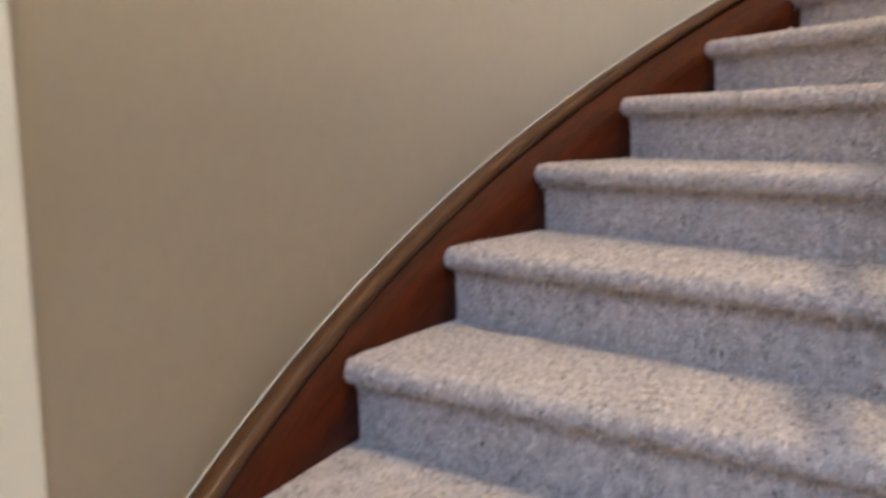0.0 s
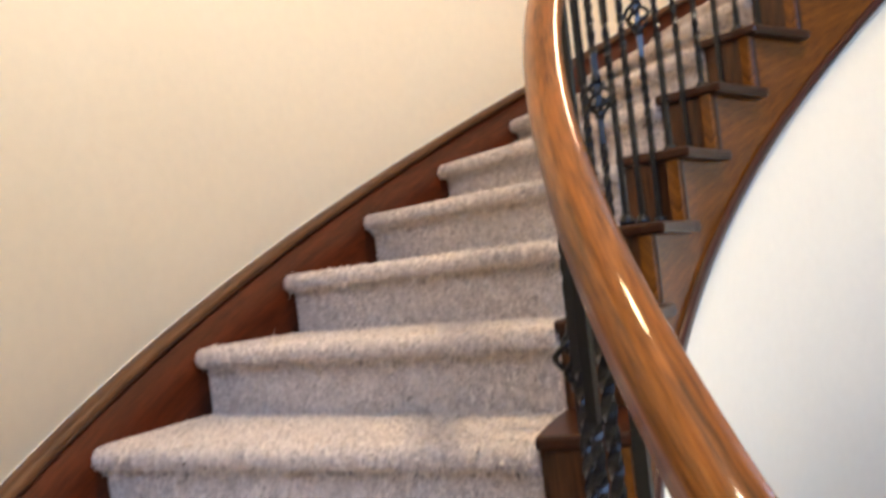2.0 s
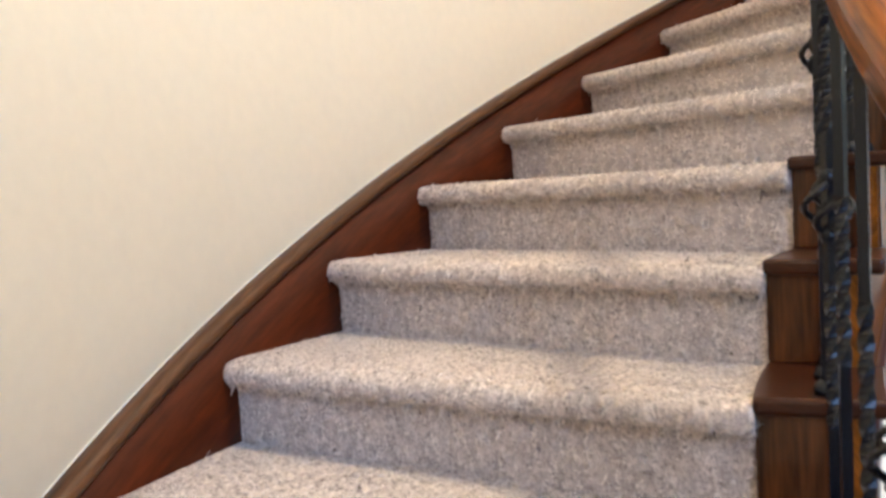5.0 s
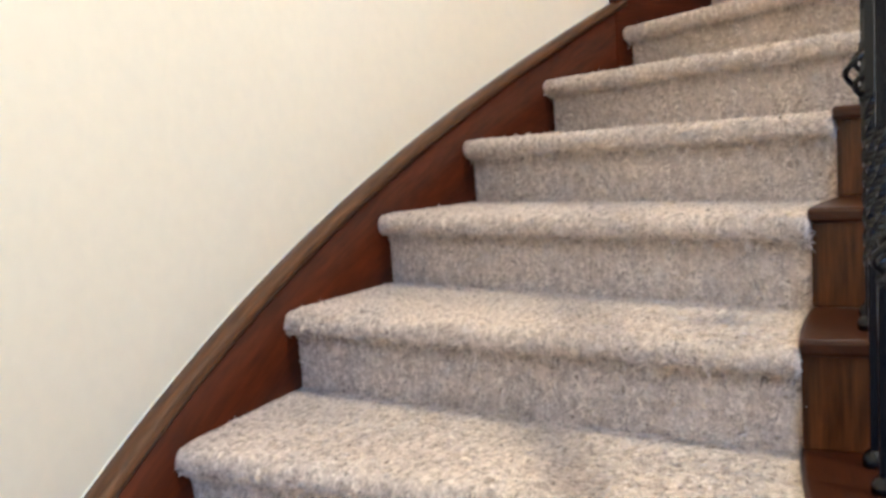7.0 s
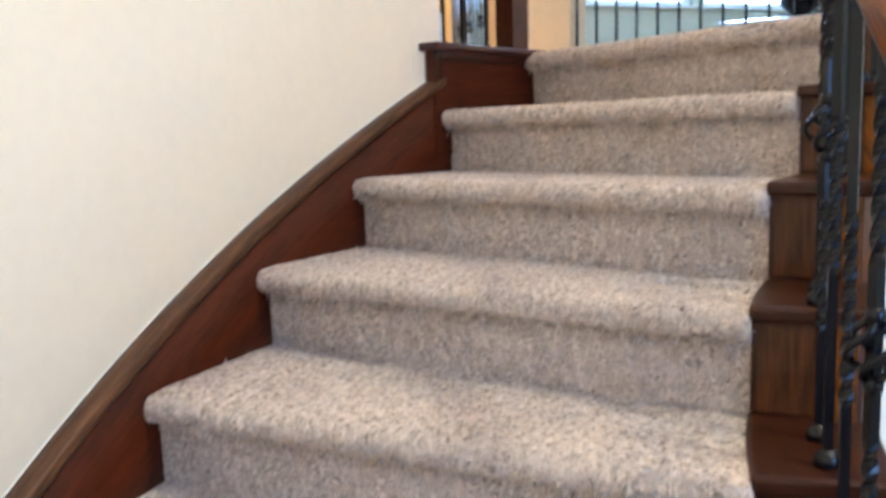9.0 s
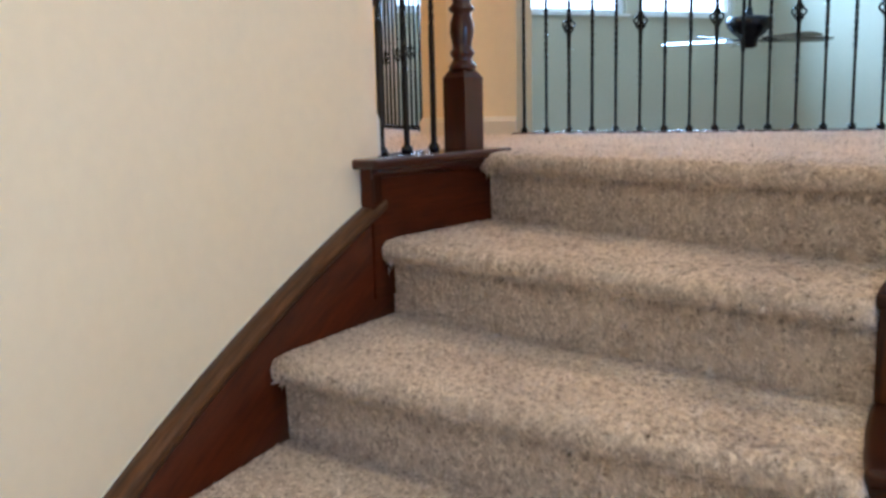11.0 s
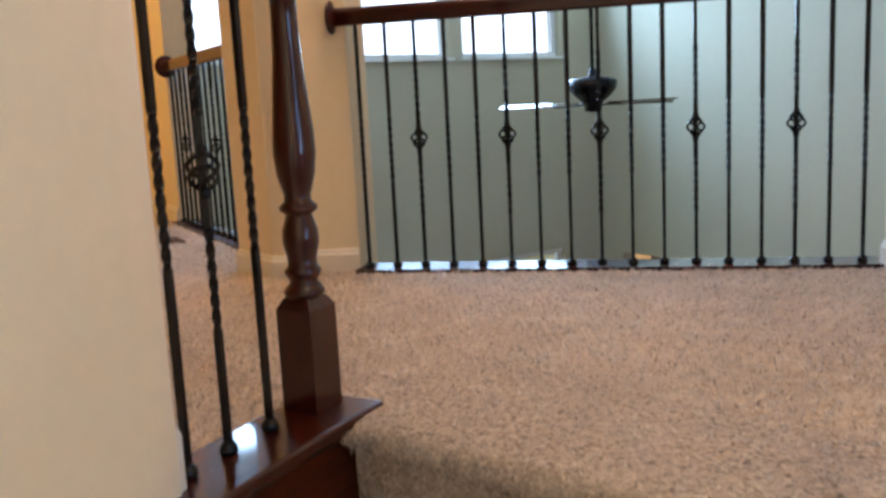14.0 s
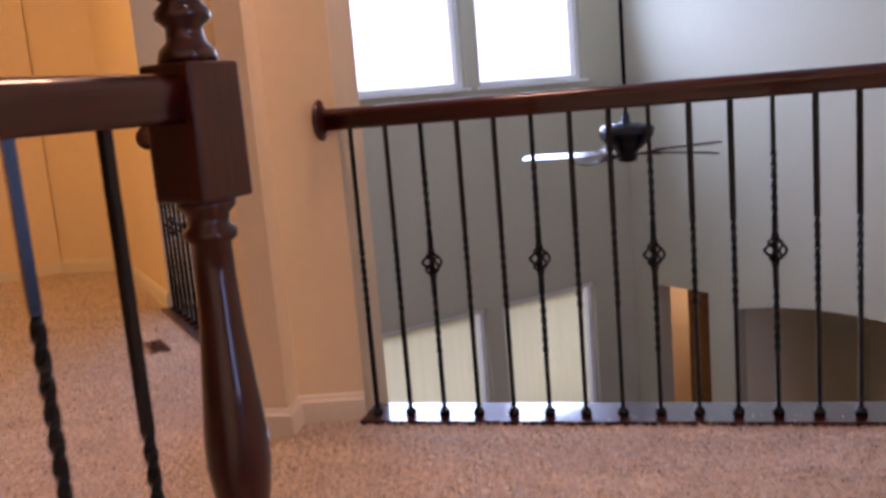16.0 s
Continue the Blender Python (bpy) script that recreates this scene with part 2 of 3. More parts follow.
def wall_strip(a, b, thick, z0, z1, holes=()):
    """A straight wall from a to b with rectangular holes (u0, u1, z0, z1), thick towards its left."""
    a, b = Vector(a[:2]).to_3d(), Vector(b[:2]).to_3d()
    d = (b - a).normalized()
    nrm = Vector((-d.y, d.x, 0)) * thick
    length = (b - a).length
    us = sorted({0.0, length, *[h[0] for h in holes], *[h[1] for h in holes]})
    zs = sorted({z0, z1, *[h[2] for h in holes], *[h[3] for h in holes]})
    verts, faces, ids = [], [], {}

    def vid(u, z, s):
        if (u, z, s) not in ids:
            ids[(u, z, s)] = len(verts)
            verts.append(a + d * u + nrm * s + Vector((0, 0, z)))
        return ids[(u, z, s)]

    def solid(i, j):
        if not (0 <= i < len(us) - 1 and 0 <= j < len(zs) - 1):
            return False
        cu, cz = (us[i] + us[i + 1]) / 2, (zs[j] + zs[j + 1]) / 2
        return not any(h[0] < cu < h[1] and h[2] < cz < h[3] for h in holes)

    for i in range(len(us) - 1):
        for j in range(len(zs) - 1):
            if not solid(i, j):
                continue
            u0, u1, w0, w1 = us[i], us[i + 1], zs[j], zs[j + 1]
            faces.append((vid(u0, w0, 0), vid(u1, w0, 0), vid(u1, w1, 0), vid(u0, w1, 0)))
            faces.append((vid(u0, w0, 1), vid(u0, w1, 1), vid(u1, w1, 1), vid(u1, w0, 1)))
            for di, dj, e0, e1 in ((-1, 0, (u0, w0), (u0, w1)), (1, 0, (u1, w0), (u1, w1)), (0, -1, (u0, w0), (u1, w0)), (0, 1, (u0, w1), (u1, w1))):
                if not solid(i + di, j + dj):
                    faces.append((vid(*e0, 0), vid(*e1, 0), vid(*e1, 1), vid(*e0, 1)))
    return verts, faces


def arc_solid(r0, r1, k0, k1, zlo, zhi, n):
    """A curved solid between two radii; zlo and zhi are functions of k."""
    rings = []
    for i in range(n + 1):
        k = k0 + (k1 - k0) * i / n
        rings.append([pt(r0, k, zlo(k)), pt(r1, k, zlo(k)), pt(r1, k, zhi(k)), pt(r0, k, zhi(k))])
    return loft(rings)


def structure(name, vf, mat, label, category, smooth=False):
    return tagged(new(name, mesh_of(name, vf[0], vf[1], mat, smooth)), label, category, "", "structure")


# ---- large structure ----
W0 = WIN_P - WIN_DIR * WIN_BACK
W1 = WIN_P + WIN_DIR * CORNER_U
R_DIR = Vector((math.cos(radians(-25.35)), math.sin(radians(-25.35)), 0))
R_END = W1 + R_DIR * ((4.5 - W1.x) / R_DIR.x)
SHELL = [W0, Vector((4.5, W0.y, 0)), R_END, W1]
slab("floor", SHELL, FLOOR_Z - 0.2, FLOOR_Z, TILE, "brown tiled floor of the lower storey", "floor")
slab("ceiling", SHELL, CEIL_Z, CEIL_Z + 0.2, CEIL, "off-white painted ceiling over landing and great room", "ceiling")
structure("wall_stair_outer", arc_solid(R_WALL, R_WALL_BACK, -14.05, -0.95, lambda k: FLOOR_Z, lambda k: CEIL_Z, 90), WALL, "curved cream painted wall along the staircase", "wall", True)
structure("wall_under_landing", arc_solid(R_WALL, R_WALL_BACK, -0.95, 0.1, lambda k: FLOOR_Z, lambda k: -0.012, 8), WALL, "cream wall below the landing's edge", "wall", True)
structure("wall_stair_inner", arc_solid(R_STRINGER - 0.004, R_STRINGER + 0.10, -15.6, 0.3, lambda k: FLOOR_Z, lambda k: max(k * RISE + drop(k) - 0.01, FLOOR_Z + 0.02), 90), WELL, "curved white wall below the staircase's open side", "wall", True)
# added strip in place of the wall's turned end, set paler than the wall
structure("wall_end_strip", arc_solid(R_WALL - 0.03, R_WALL_BACK + 0.02, -15.3, -14.05, lambda k: FLOOR_Z, lambda k: CEIL_Z, 6), WELL, "pale strip at the foot of the stair wall", "trim")

RIGHT_END = BAL_A + BAL_DIR * BAL_LEN
RIGHT_IN = RIGHT_END + Vector((BAL_DIR.y, -BAL_DIR.x, 0)) * 1.75
HALL_DIR = (HALL_B - HALL_A).normalized()
HALL_C = HALL_B + HALL_DIR * 1.37
END_DIR = Vector((-0.979, -0.2055, 0))
HALL_E = HALL_C + END_DIR * ((WIN_P - HALL_C).dot(WIN_OUT) / END_DIR.dot(WIN_OUT) - 0.004)
HALL_N = Vector((HALL_DIR.y, -HALL_DIR.x, 0))
if HALL_N.y > 0:
    HALL_N = -HALL_N
HALL_D = HALL_E - WIN_DIR * 6.0

for n_, a_, b_, h_ in (("wall_east", (4.5, W0.y), R_END, [(2.53, 4.73, -0.6, 2.0)]), ("wall_south", W0, (4.5, W0.y), [])):
    structure(n_, wall_strip(a_, b_, -0.15, FLOOR_Z, CEIL_Z, h_), WALL, "plain cream painted wall closing the foyer", "wall")
# great room
UW = [(WIN_BACK + a, WIN_BACK + b, 0.949, 2.18) for a, b in ((-1.162, -0.017), (0.12, 1.256), (-2.325, -1.282))]
LW = [(WIN_BACK + a, WIN_BACK + b, FLOOR_Z + 0.45, -0.88) for a, b in ((-1.111, 0.017), (0.188, 1.248))]
structure("wall_window_side", wall_strip(W0, W1, 0.16, FLOOR_Z, CEIL_Z, UW + LW), GREAT, "cream wall toned olive for shade, with two storeys of windows", "wall")
structure("wall_arch_side", wall_strip(W1, R_END, 0.16, FLOOR_Z, CEIL_Z, [(0.291, 0.872, FLOOR_Z, -0.966), (1.128, 3.162, FLOOR_Z, -0.932)]), GREAT, "cream wall toned olive for shade, with an arched niche", "wall")
# hall
structure("wall_hall", wall_strip(HALL_B, HALL_C, -0.14, -0.3, CEIL_Z), WALL, "cream hall wall beyond the railing", "wall")
structure("wall_hall_end", wall_strip(HALL_C, HALL_E, -0.12, -0.3, CEIL_Z), WALL, "cream wall at the end of the upper hall", "wall")
structure("wall_hall_west", wall_strip(HALL_E, HALL_D, 0.03, -0.3, CEIL_Z), WALL, "cream wall on the far side of the upper hall", "wall")
structure("wall_landing_east", wall_strip(RIGHT_END, RIGHT_IN, 0.14, -0.3, CEIL_Z), WALL, "cream wall at the end of the landing railing", "wall")
# landing floor
ring = [pt(R_WALL + 0.02, -i, 0) for i in range(0, 9)]
poly = [pt(R_IN - 0.16, 0.1, 0)] + [pt(R_OUT, 0.1, 0)] + ring + [Vector((-4.5, -3.7, 0)), HALL_D, HALL_E, HALL_C, HALL_B, HALL_A, BAL_A, RIGHT_END, RIGHT_IN]
landing = slab("landing_floor", poly, -0.26, 0.013, CARPET, "flecked beige carpet of the upper landing", "carpet")
PILLAR = [(-4.018, 1.245), (-4.185, 1.151), (-4.146, 1.059), (-4.222, 1.034), (-4.462, 1.13), (-4.458, 1.412), (-4.083, 1.447)]
slab("pillar", PILLAR, -0.3, CEIL_Z, WALL, "cream painted pillar between the two railings", "pillar")


def baseboard(points, name="baseboard", side=1, height=0.095):
    """A moulded board along a line of floor points, standing out to their right."""
    prof = ((0.0, 0.0), (0.013, 0.0), (0.013, height * 0.8), (0.009, height * 0.86), (0.006, height * 0.97), (0.0, height))
    pts = [Vector((p[0], p[1], 0)) for p in points]
    rings = []
    for i, p in enumerate(pts):
        d0 = (p - pts[i - 1]).normalized() if i else None
        d1 = (pts[i + 1] - p).normalized() if i < len(pts) - 1 else None
        n0, n1 = [Vector((d.y, -d.x, 0)) * side if d else None for d in (d0, d1)]
        n = (n0 + n1) / max(1 + n0.dot(n1), 0.3) if n0 and n1 else (n0 or n1)
        rings.append([p + n * (a + 0.0015) + Vector((0, 0, z)) for a, z in prof])
    return structure(name, loft(rings), TRIM, "white painted baseboard along the wall", "baseboard")


baseboard(PILLAR[:5], side=-1)
baseboard([RIGHT_IN, RIGHT_END], side=-1)
baseboard([pt(R_WALL_BACK, -8 + 7.05 * i / 30, 0) for i in range(31)], side=-1, height=0.11)
end_a, end_b = pt(R_WALL + 0.004, -0.945, 0.031), pt(R_WALL_BACK + 0.012, -0.945, 0.031)
end_n = (pt(3.26, -0.87, 0) - pt(3.26, -0.945, 0)).normalized() * 0.014
structure("baseboard_end", loft([[p, p + end_n, p + end_n + Vector((0, 0, 0.085)), p + end_n * 0.5 + Vector((0, 0, 0.098)), p + Vector((0, 0, 0.1))] for p in (end_a, end_b)]), TRIM, "white baseboard round the end of the stair wall", "baseboard")
baseboard([HALL_B, HALL_C], side=-1)
baseboard([HALL_C, HALL_E - END_DIR * 0.02, HALL_D - WIN_OUT * 0.031], side=-1)


# ---- staircase ----
stairs = thing("staircase", "curved staircase with flecked beige carpet and stained wood stringers", "staircase")


def nose(k, f):
    """The nosing line of step k: f = 0 at the wall, 1 at the open side."""
    a = pt(R_OUT, k, k * RISE)
    b = pt(R_IN, k - LAG / STEP, k * RISE)
    return a.lerp(b, f)


PILE = 0.02


def carpet_step(k, cols=40):
    prof = [(0.030, -RISE - 0.006), (0.028, -0.12), (0.026, -0.075), (0.020, -0.058), (0.004, -0.055)]
    for i in range(9):
        a = radians(-90 + 20 * i)
        prof.append((0.006 - 0.026 * math.cos(a), -0.028 + 0.027 * math.sin(a)))
    prof += [(0.05, 0.001), (0.1, 0.0), (0.18, 0.0)]
    rings = []
    for c in range(cols + 1):
        f = c / cols
        p, q = nose(k, f), nose(k + 1, f)
        d = Vector((q.x - p.x, q.y - p.y, 0))
        dep = d.length
        d.normalize()
        line = [p + d * a + Vector((0, 0, z)) for a, z in prof]
        line.append(p + d * (dep + 0.035))
        rings.append([v + Vector((0, 0, PILE)) for v in line])
    # the open end is turned in
    out = (nose(k, 1) - nose(k, 0)).normalized() * 0.006
    mid = nose(k, 1) + d * 0.02 + Vector((0, 0, PILE - 0.028))
    last = rings[-1]
    rings.append([v + (mid - v) * 0.12 + out for v in last[:16]] + [v + out - Vector((0, 0, 0.004)) for v in last[16:]])
    rings.append([v + (mid - v) * (0.9 if 3 <= i <= 14 else 0.0) + d * (0.025 if i < 3 else 0) + out * 0.6 - Vector((0, 0, 0.018 if i > 14 else 0)) for i, v in enumerate(last)])
    return loft(rings, closed=False, caps=False)


def tufts(verts, faces, per_m2, seed, length=0.0125, width=0.0041):
    """Points on the quads' outside, each with a leaning blade of yarn."""
    rng = np.random.default_rng(seed)
    co = np.array([tuple(v) for v in verts])
    q = co[np.array(faces)]
    nrm = np.cross(q[:, 1] - q[:, 0], q[:, 3] - q[:, 0])
    area = np.linalg.norm(nrm, axis=1)
    nrm /= np.maximum(area, 1e-12)[:, None]
    n = int(area.sum() * per_m2)
    pick = rng.choice(len(q), n, p=area / area.sum())
    a, b = rng.random((n, 1)), rng.random((n, 1))
    p = q[pick]
    base = (p[:, 0] * (1 - a) + p[:, 1] * a) * (1 - b) + (p[:, 3] * (1 - a) + p[:, 2] * a) * b
    up = nrm[pick]
    side = rng.normal(size=(n, 3))
    side -= up * (side * up).sum(axis=1, keepdims=True)
    side /= np.linalg.norm(side, axis=1, keepdims=True)
    lean = rng.normal(size=(n, 3)) * 0.42 + np.array([0, 0, -0.25])
    waves = np.random.default_rng(3)
    for _ in range(14):
        way = waves.normal(size=3)
        way *= 2 * math.pi / waves.uniform(0.012, 0.05) / np.linalg.norm(way)
        lean += waves.normal(size=3) * 0.19 * np.cos(base @ way + waves.uniform(0, 6.3))[:, None]
    tip = base + (up + lean) * (length * rng.uniform(0.6, 1.15, (n, 1)))
    w = width * rng.uniform(0.6, 1.2, (n, 1))
    return np.stack([base - side * w - up * 0.001, base + side * w - up * 0.001, tip], axis=1).reshape(-1, 3)


def carpet_mesh(name, verts, faces, per_m2, seed, keep=None, pile=None, **more):
    """The carpet's backing and its tufts as one mesh."""
    co = tufts(verts, faces, per_m2, seed, **more)
    if keep is not None:
        co = co.reshape(-1, 3, 3)
        co = co[keep(co.mean(axis=1))].reshape(-1, 3)
    back = np.array([tuple(v) for v in verts]) if keep is None else np.zeros((0, 3))
    quads = np.array(faces, dtype=np.int32) if keep is None else np.zeros((0, 4), dtype=np.int32)
    n, nb, nq = len(co) // 3, len(back), len(quads)
    me = bpy.data.meshes.new(name)
    me.vertices.add(nb + 3 * n)
    me.vertices.foreach_set("co", np.concatenate([back, co]).ravel())
    me.loops.add(4 * nq + 3 * n)
    me.loops.foreach_set("vertex_index", np.concatenate([quads.ravel(), nb + np.arange(3 * n)]).astype(np.int32))
    me.polygons.add(nq + n)
    me.polygons.foreach_set("loop_start", np.concatenate([np.arange(0, 4 * nq, 4), 4 * nq + np.arange(0, 3 * n, 3)]).astype(np.int32))
    me.materials.append(CARPET)
    me.materials.append(pile or PILE_MAT)
    me.polygons.foreach_set("material_index", np.concatenate([np.zeros(nq), np.ones(n)]).astype(np.int32))
    me.polygons.foreach_set("use_smooth", np.concatenate([np.ones(nq), np.zeros(n)]).astype(bool))
    me.update(calc_edges=True)
    return me


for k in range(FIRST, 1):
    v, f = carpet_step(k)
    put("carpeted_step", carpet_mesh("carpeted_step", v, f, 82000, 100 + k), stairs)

# outer stringer and its cap
put("outer_stringer", mesh_of("outer_stringer", *arc_solid(R_OUT - 0.002, R_WALL + 0.002, -14.0, -0.8, lambda k: max(k * RISE - 0.30, FLOOR_Z), lambda k: k * RISE + 0.105, 100), CHERRY, True), stairs, None, "red-brown stained wood stringer")
capr = []
for i in range(121):
    k = -14.0 + 13.0 * i / 120
    z = k * RISE + 0.105
    capr.append([pt(r, k, z + h) for r, h in ((R_WALL + 0.003, -0.012), (R_OUT - 0.010, -0.014), (R_OUT - 0.014, -0.002), (R_OUT - 0.013, 0.008), (R_OUT - 0.002, 0.018), (R_WALL + 0.003, 0.020))])
put("stringer_cap", mesh_of("stringer_cap", *loft(capr), WORN, True), stairs)

bead = [[pt(R_WALL - 0.0015 + 0.0017 * math.cos(q), -14.0 + 13.0 * i / 120, (-14.0 + 13.0 * i / 120) * RISE + 0.125 + 0.0017 * math.sin(q)) for q in (0.3, 1.57, 2.8, 4.2)] for i in range(121)]
put("caulk_bead", mesh_of("caulk_bead", *loft(bead), WELL, True), stairs, None, "thin white caulk line along the wall")

# open side: cut stringer, tread ends, riser ends
for k in range(FIRST, 1):
    rings = []
    for i in range(9):
        kk = k + i / 8 - LAG / STEP
        zb = max(kk * RISE + drop(kk) + 0.005, FLOOR_Z)
        zt = max(k * RISE + 0.003, zb + 0.01)
        rings.append([pt(R_STRINGER, kk, zb), pt(R_STRINGER + 0.03, kk, zb), pt(R_STRINGER + 0.03, kk, zt), pt(R_STRINGER, kk, zt)])
    put("cut_stringer", mesh_of("cut_stringer", *loft(rings), OAK, False), stairs)
    lag = LAG / STEP
    k0, k1 = k - lag - 0.04, k + 1 - lag + 0.10
    ends = []
    for i in range(7):
        kk = k0 + (k1 - k0) * i / 6
        z = k * RISE + 0.030
        ends.append([pt(R_STRINGER - 0.033, kk, z - 0.028), pt(R_IN - 0.004, kk, z - 0.028), pt(R_IN - 0.004, kk, z), pt(R_STRINGER - 0.033, kk, z)])
    soften(put("tread_end", mesh_of("tread_end", *loft(ends), TREAD), stairs), 0.008, 3)
    rk = k - lag + 0.055
    rv, rf = loft([[pt(R_STRINGER - 0.003, rk + d, z) for d, z in ((0, (k - 1) * RISE + 0.030), (0.09, (k - 1) * RISE + 0.030), (0.09, k * RISE + 0.004), (0, k * RISE + 0.004))], [pt(R_IN - 0.007, rk + d, z) for d, z in ((0, (k - 1) * RISE + 0.030), (0.09, (k - 1) * RISE + 0.030), (0.09, k * RISE + 0.004), (0, k * RISE + 0.004))]])
    soften(put("riser_end", mesh_of("riser_end", rv, rf, RISER), stairs), 0.004, 3)
low = []
for i in range(101):
    k = -15.2 + 15.4 * i / 100
    z = max(k * RISE + drop(k), FLOOR_Z + 0.01)
    low.append([pt(r, k, z + h) for r, h in ((R_STRINGER - 0.018, -0.012), (R_STRINGER + 0.02, -0.012), (R_STRINGER + 0.02, 0.014), (R_STRINGER - 0.012, 0.014))])
put("bottom_moulding", mesh_of("bottom_moulding", *loft(low), MAHOG, True), stairs)


# ---- balusters ----
def bar(length, twists, half=0.0065):
    """A square iron bar with twisted stretches."""
    rings, ang, z = [], 0.0, 0.0
    n = int(length / 0.009)
    for i in range(n + 1):
        z = length * i / n
        if any(a <= z <= b for a, b in twists):
            ang += radians(26)
        rings.append([Vector((half * 1.414 * math.cos(ang + math.pi / 4 + j * math.pi / 2), half * 1.414 * math.sin(ang + math.pi / 4 + j * math.pi / 2), z)) for j in range(4)])
    return loft(rings)


def basket(z, height=0.070, radius=0.0245):
    out = []
    for w in range(4):
        rings = []
        for i in range(13):
            s = i / 12
            a = w * math.pi / 2 + s * math.pi * 1.0
            rr = 0.006 + radius * math.sin(math.pi * s) ** 0.8
            c = Vector((rr * math.cos(a), rr * math.sin(a), z - height / 2 + height * s))
            o = Vector((math.cos(a), math.sin(a), 0))
            t = Vector((-math.sin(a), math.cos(a), 0.6)).normalized()
            b = o.cross(t)
            rings.append([c + (o * math.cos(q * math.pi / 2.5) + b * math.sin(q * math.pi / 2.5)) * 0.0050 for q in range(5)])
        out.append(loft(rings))
    for dz in (-height / 2 - 0.004, height / 2 + 0.004):
        out.append(lathe([(0.002, z + dz - 0.012), (0.011, z + dz - 0.009), (0.012, z + dz), (0.011, z + dz + 0.009), (0.002, z + dz + 0.012)], 10))
    return join(*out)


SHOE = mesh_of("shoe", *lathe([(0.004, 0.0), (0.017, 0.001), (0.0185, 0.008), (0.017, 0.016), (0.012, 0.023), (0.008, 0.026)], 12), IRON, True)
_bars = {}


def baluster(parent, place, length, fancy, turn=0.0, knuckle=0.47, size=1.0):
    key = (round(length, 3), fancy, round(knuckle, 3))
    if key not in _bars:
        if fancy:
            zk = length * knuckle
            pieces = (bar(length, [(zk - 0.30, zk - 0.10), (zk + 0.10, zk + 0.30)]), basket(zk))
            _bars[key] = (mesh_of("baluster", *pieces[0], IRON), mesh_of("basket", *pieces[1], IRON, True))
        else:
            _bars[key] = (mesh_of("baluster", *bar(length, [(length * 0.36, length * 0.64)]), IRON), None)
    body, cage = _bars[key]
    ob = put("baluster", body, parent, Matrix.Translation(place) @ Matrix.Rotation(turn, 4, "Z") @ Matrix.Scale(size, 4))
    if cage:
        put("basket", cage, ob)
    put("shoe", SHOE, ob)
    return ob


RAIL_PROFILE = [(-0.022, -0.034), (0.022, -0.034), (0.026, -0.024), (0.024, -0.012), (0.031, 0.004), (0.031, 0.018), (0.024, 0.029), (0.010, 0.034), (-0.010, 0.034), (-0.024, 0.029), (-0.031, 0.018), (-0.031, 0.004), (-0.024, -0.012), (-0.026, -0.024)]


def rail_along(points, mat, name, parent, scale=1.0):
    rings = []
    for i, p in enumerate(points):
        d = (points[min(i + 1, len(points) - 1)] - points[max(i - 1, 0)]).normalized()
        side = Vector((d.y, -d.x, 0)).normalized()
        up = side.cross(d)
        rings.append([p + side * a * scale + up * b * scale for a, b in RAIL_PROFILE])
    return put(name, mesh_of(name, *loft(rings), mat, True), parent)


# inner balustrade
inner_rail = thing("stair_railing", "glossy brown wooden handrail on black wrought-iron balusters along the stairs", "railing")
rail_along([pt(R_RAIL, -15.6 + 15.2 * i / 160, (-15.6 + 15.2 * i / 160) * RISE + 0.892) for i in range(161)], OAK, "handrail", inner_rail, 0.97)
for n in range(-22, 12):
    kk = -5.30 + 0.4444 * n
    tread = math.floor(kk + LAG / STEP)
    if tread < FIRST:
        continue
    base = pt(R_RAIL, kk, tread * RISE + 0.030)
    length = kk * RISE + 0.868 - base.z
    baluster(inner_rail, base, length, n % 3 == 0, -kk * STEP, (kk * RISE + 0.49 - base.z) / length)

# landing railing
land = thing("landing_railing", "dark red-brown handrail on black iron balusters with basket knuckles", "railing")
shoe_rail = wall_strip(BAL_A + BAL_DIR * 0.06 + Vector((BAL_DIR.y, -BAL_DIR.x, 0)) * 0.047, RIGHT_END + Vector((BAL_DIR.y, -BAL_DIR.x, 0)) * 0.047, 0.145, -0.27, 0.026)
put("shoe_rail", mesh_of("shoe_rail", *shoe_rail, MAHOG), land)
rail_along([BAL_A + BAL_DIR * (0.02 + (BAL_LEN - 0.04) * i / 8) + Vector((0, 0, 0.868)) for i in range(9)], MAHOG, "handrail", land, SLIM)
for n in range(1, 18):
    baluster(land, BAL_A + BAL_DIR * (0.0983 * n) + Vector((0, 0, 0.026)), 0.958, n % 3 == 0, BAL_ANG, 0.53, SLIM)
ros = put("rosette", mesh_of("rosette", *lathe([(0.001, 0.0), (0.062, 0.0), (0.066, 0.008), (0.058, 0.016), (0.04, 0.02), (0.03, 0.03)], 24), MAHOG, True), land)
ros.matrix_basis = Matrix.Translation(BAL_A + BAL_DIR * 0.013 + Vector((0, 0, 0.868))) @ Matrix.Rotation(BAL_ANG, 4, "Z") @ Matrix.Rotation(radians(90), 4, "Y") @ Matrix.Scale(SLIM, 4)

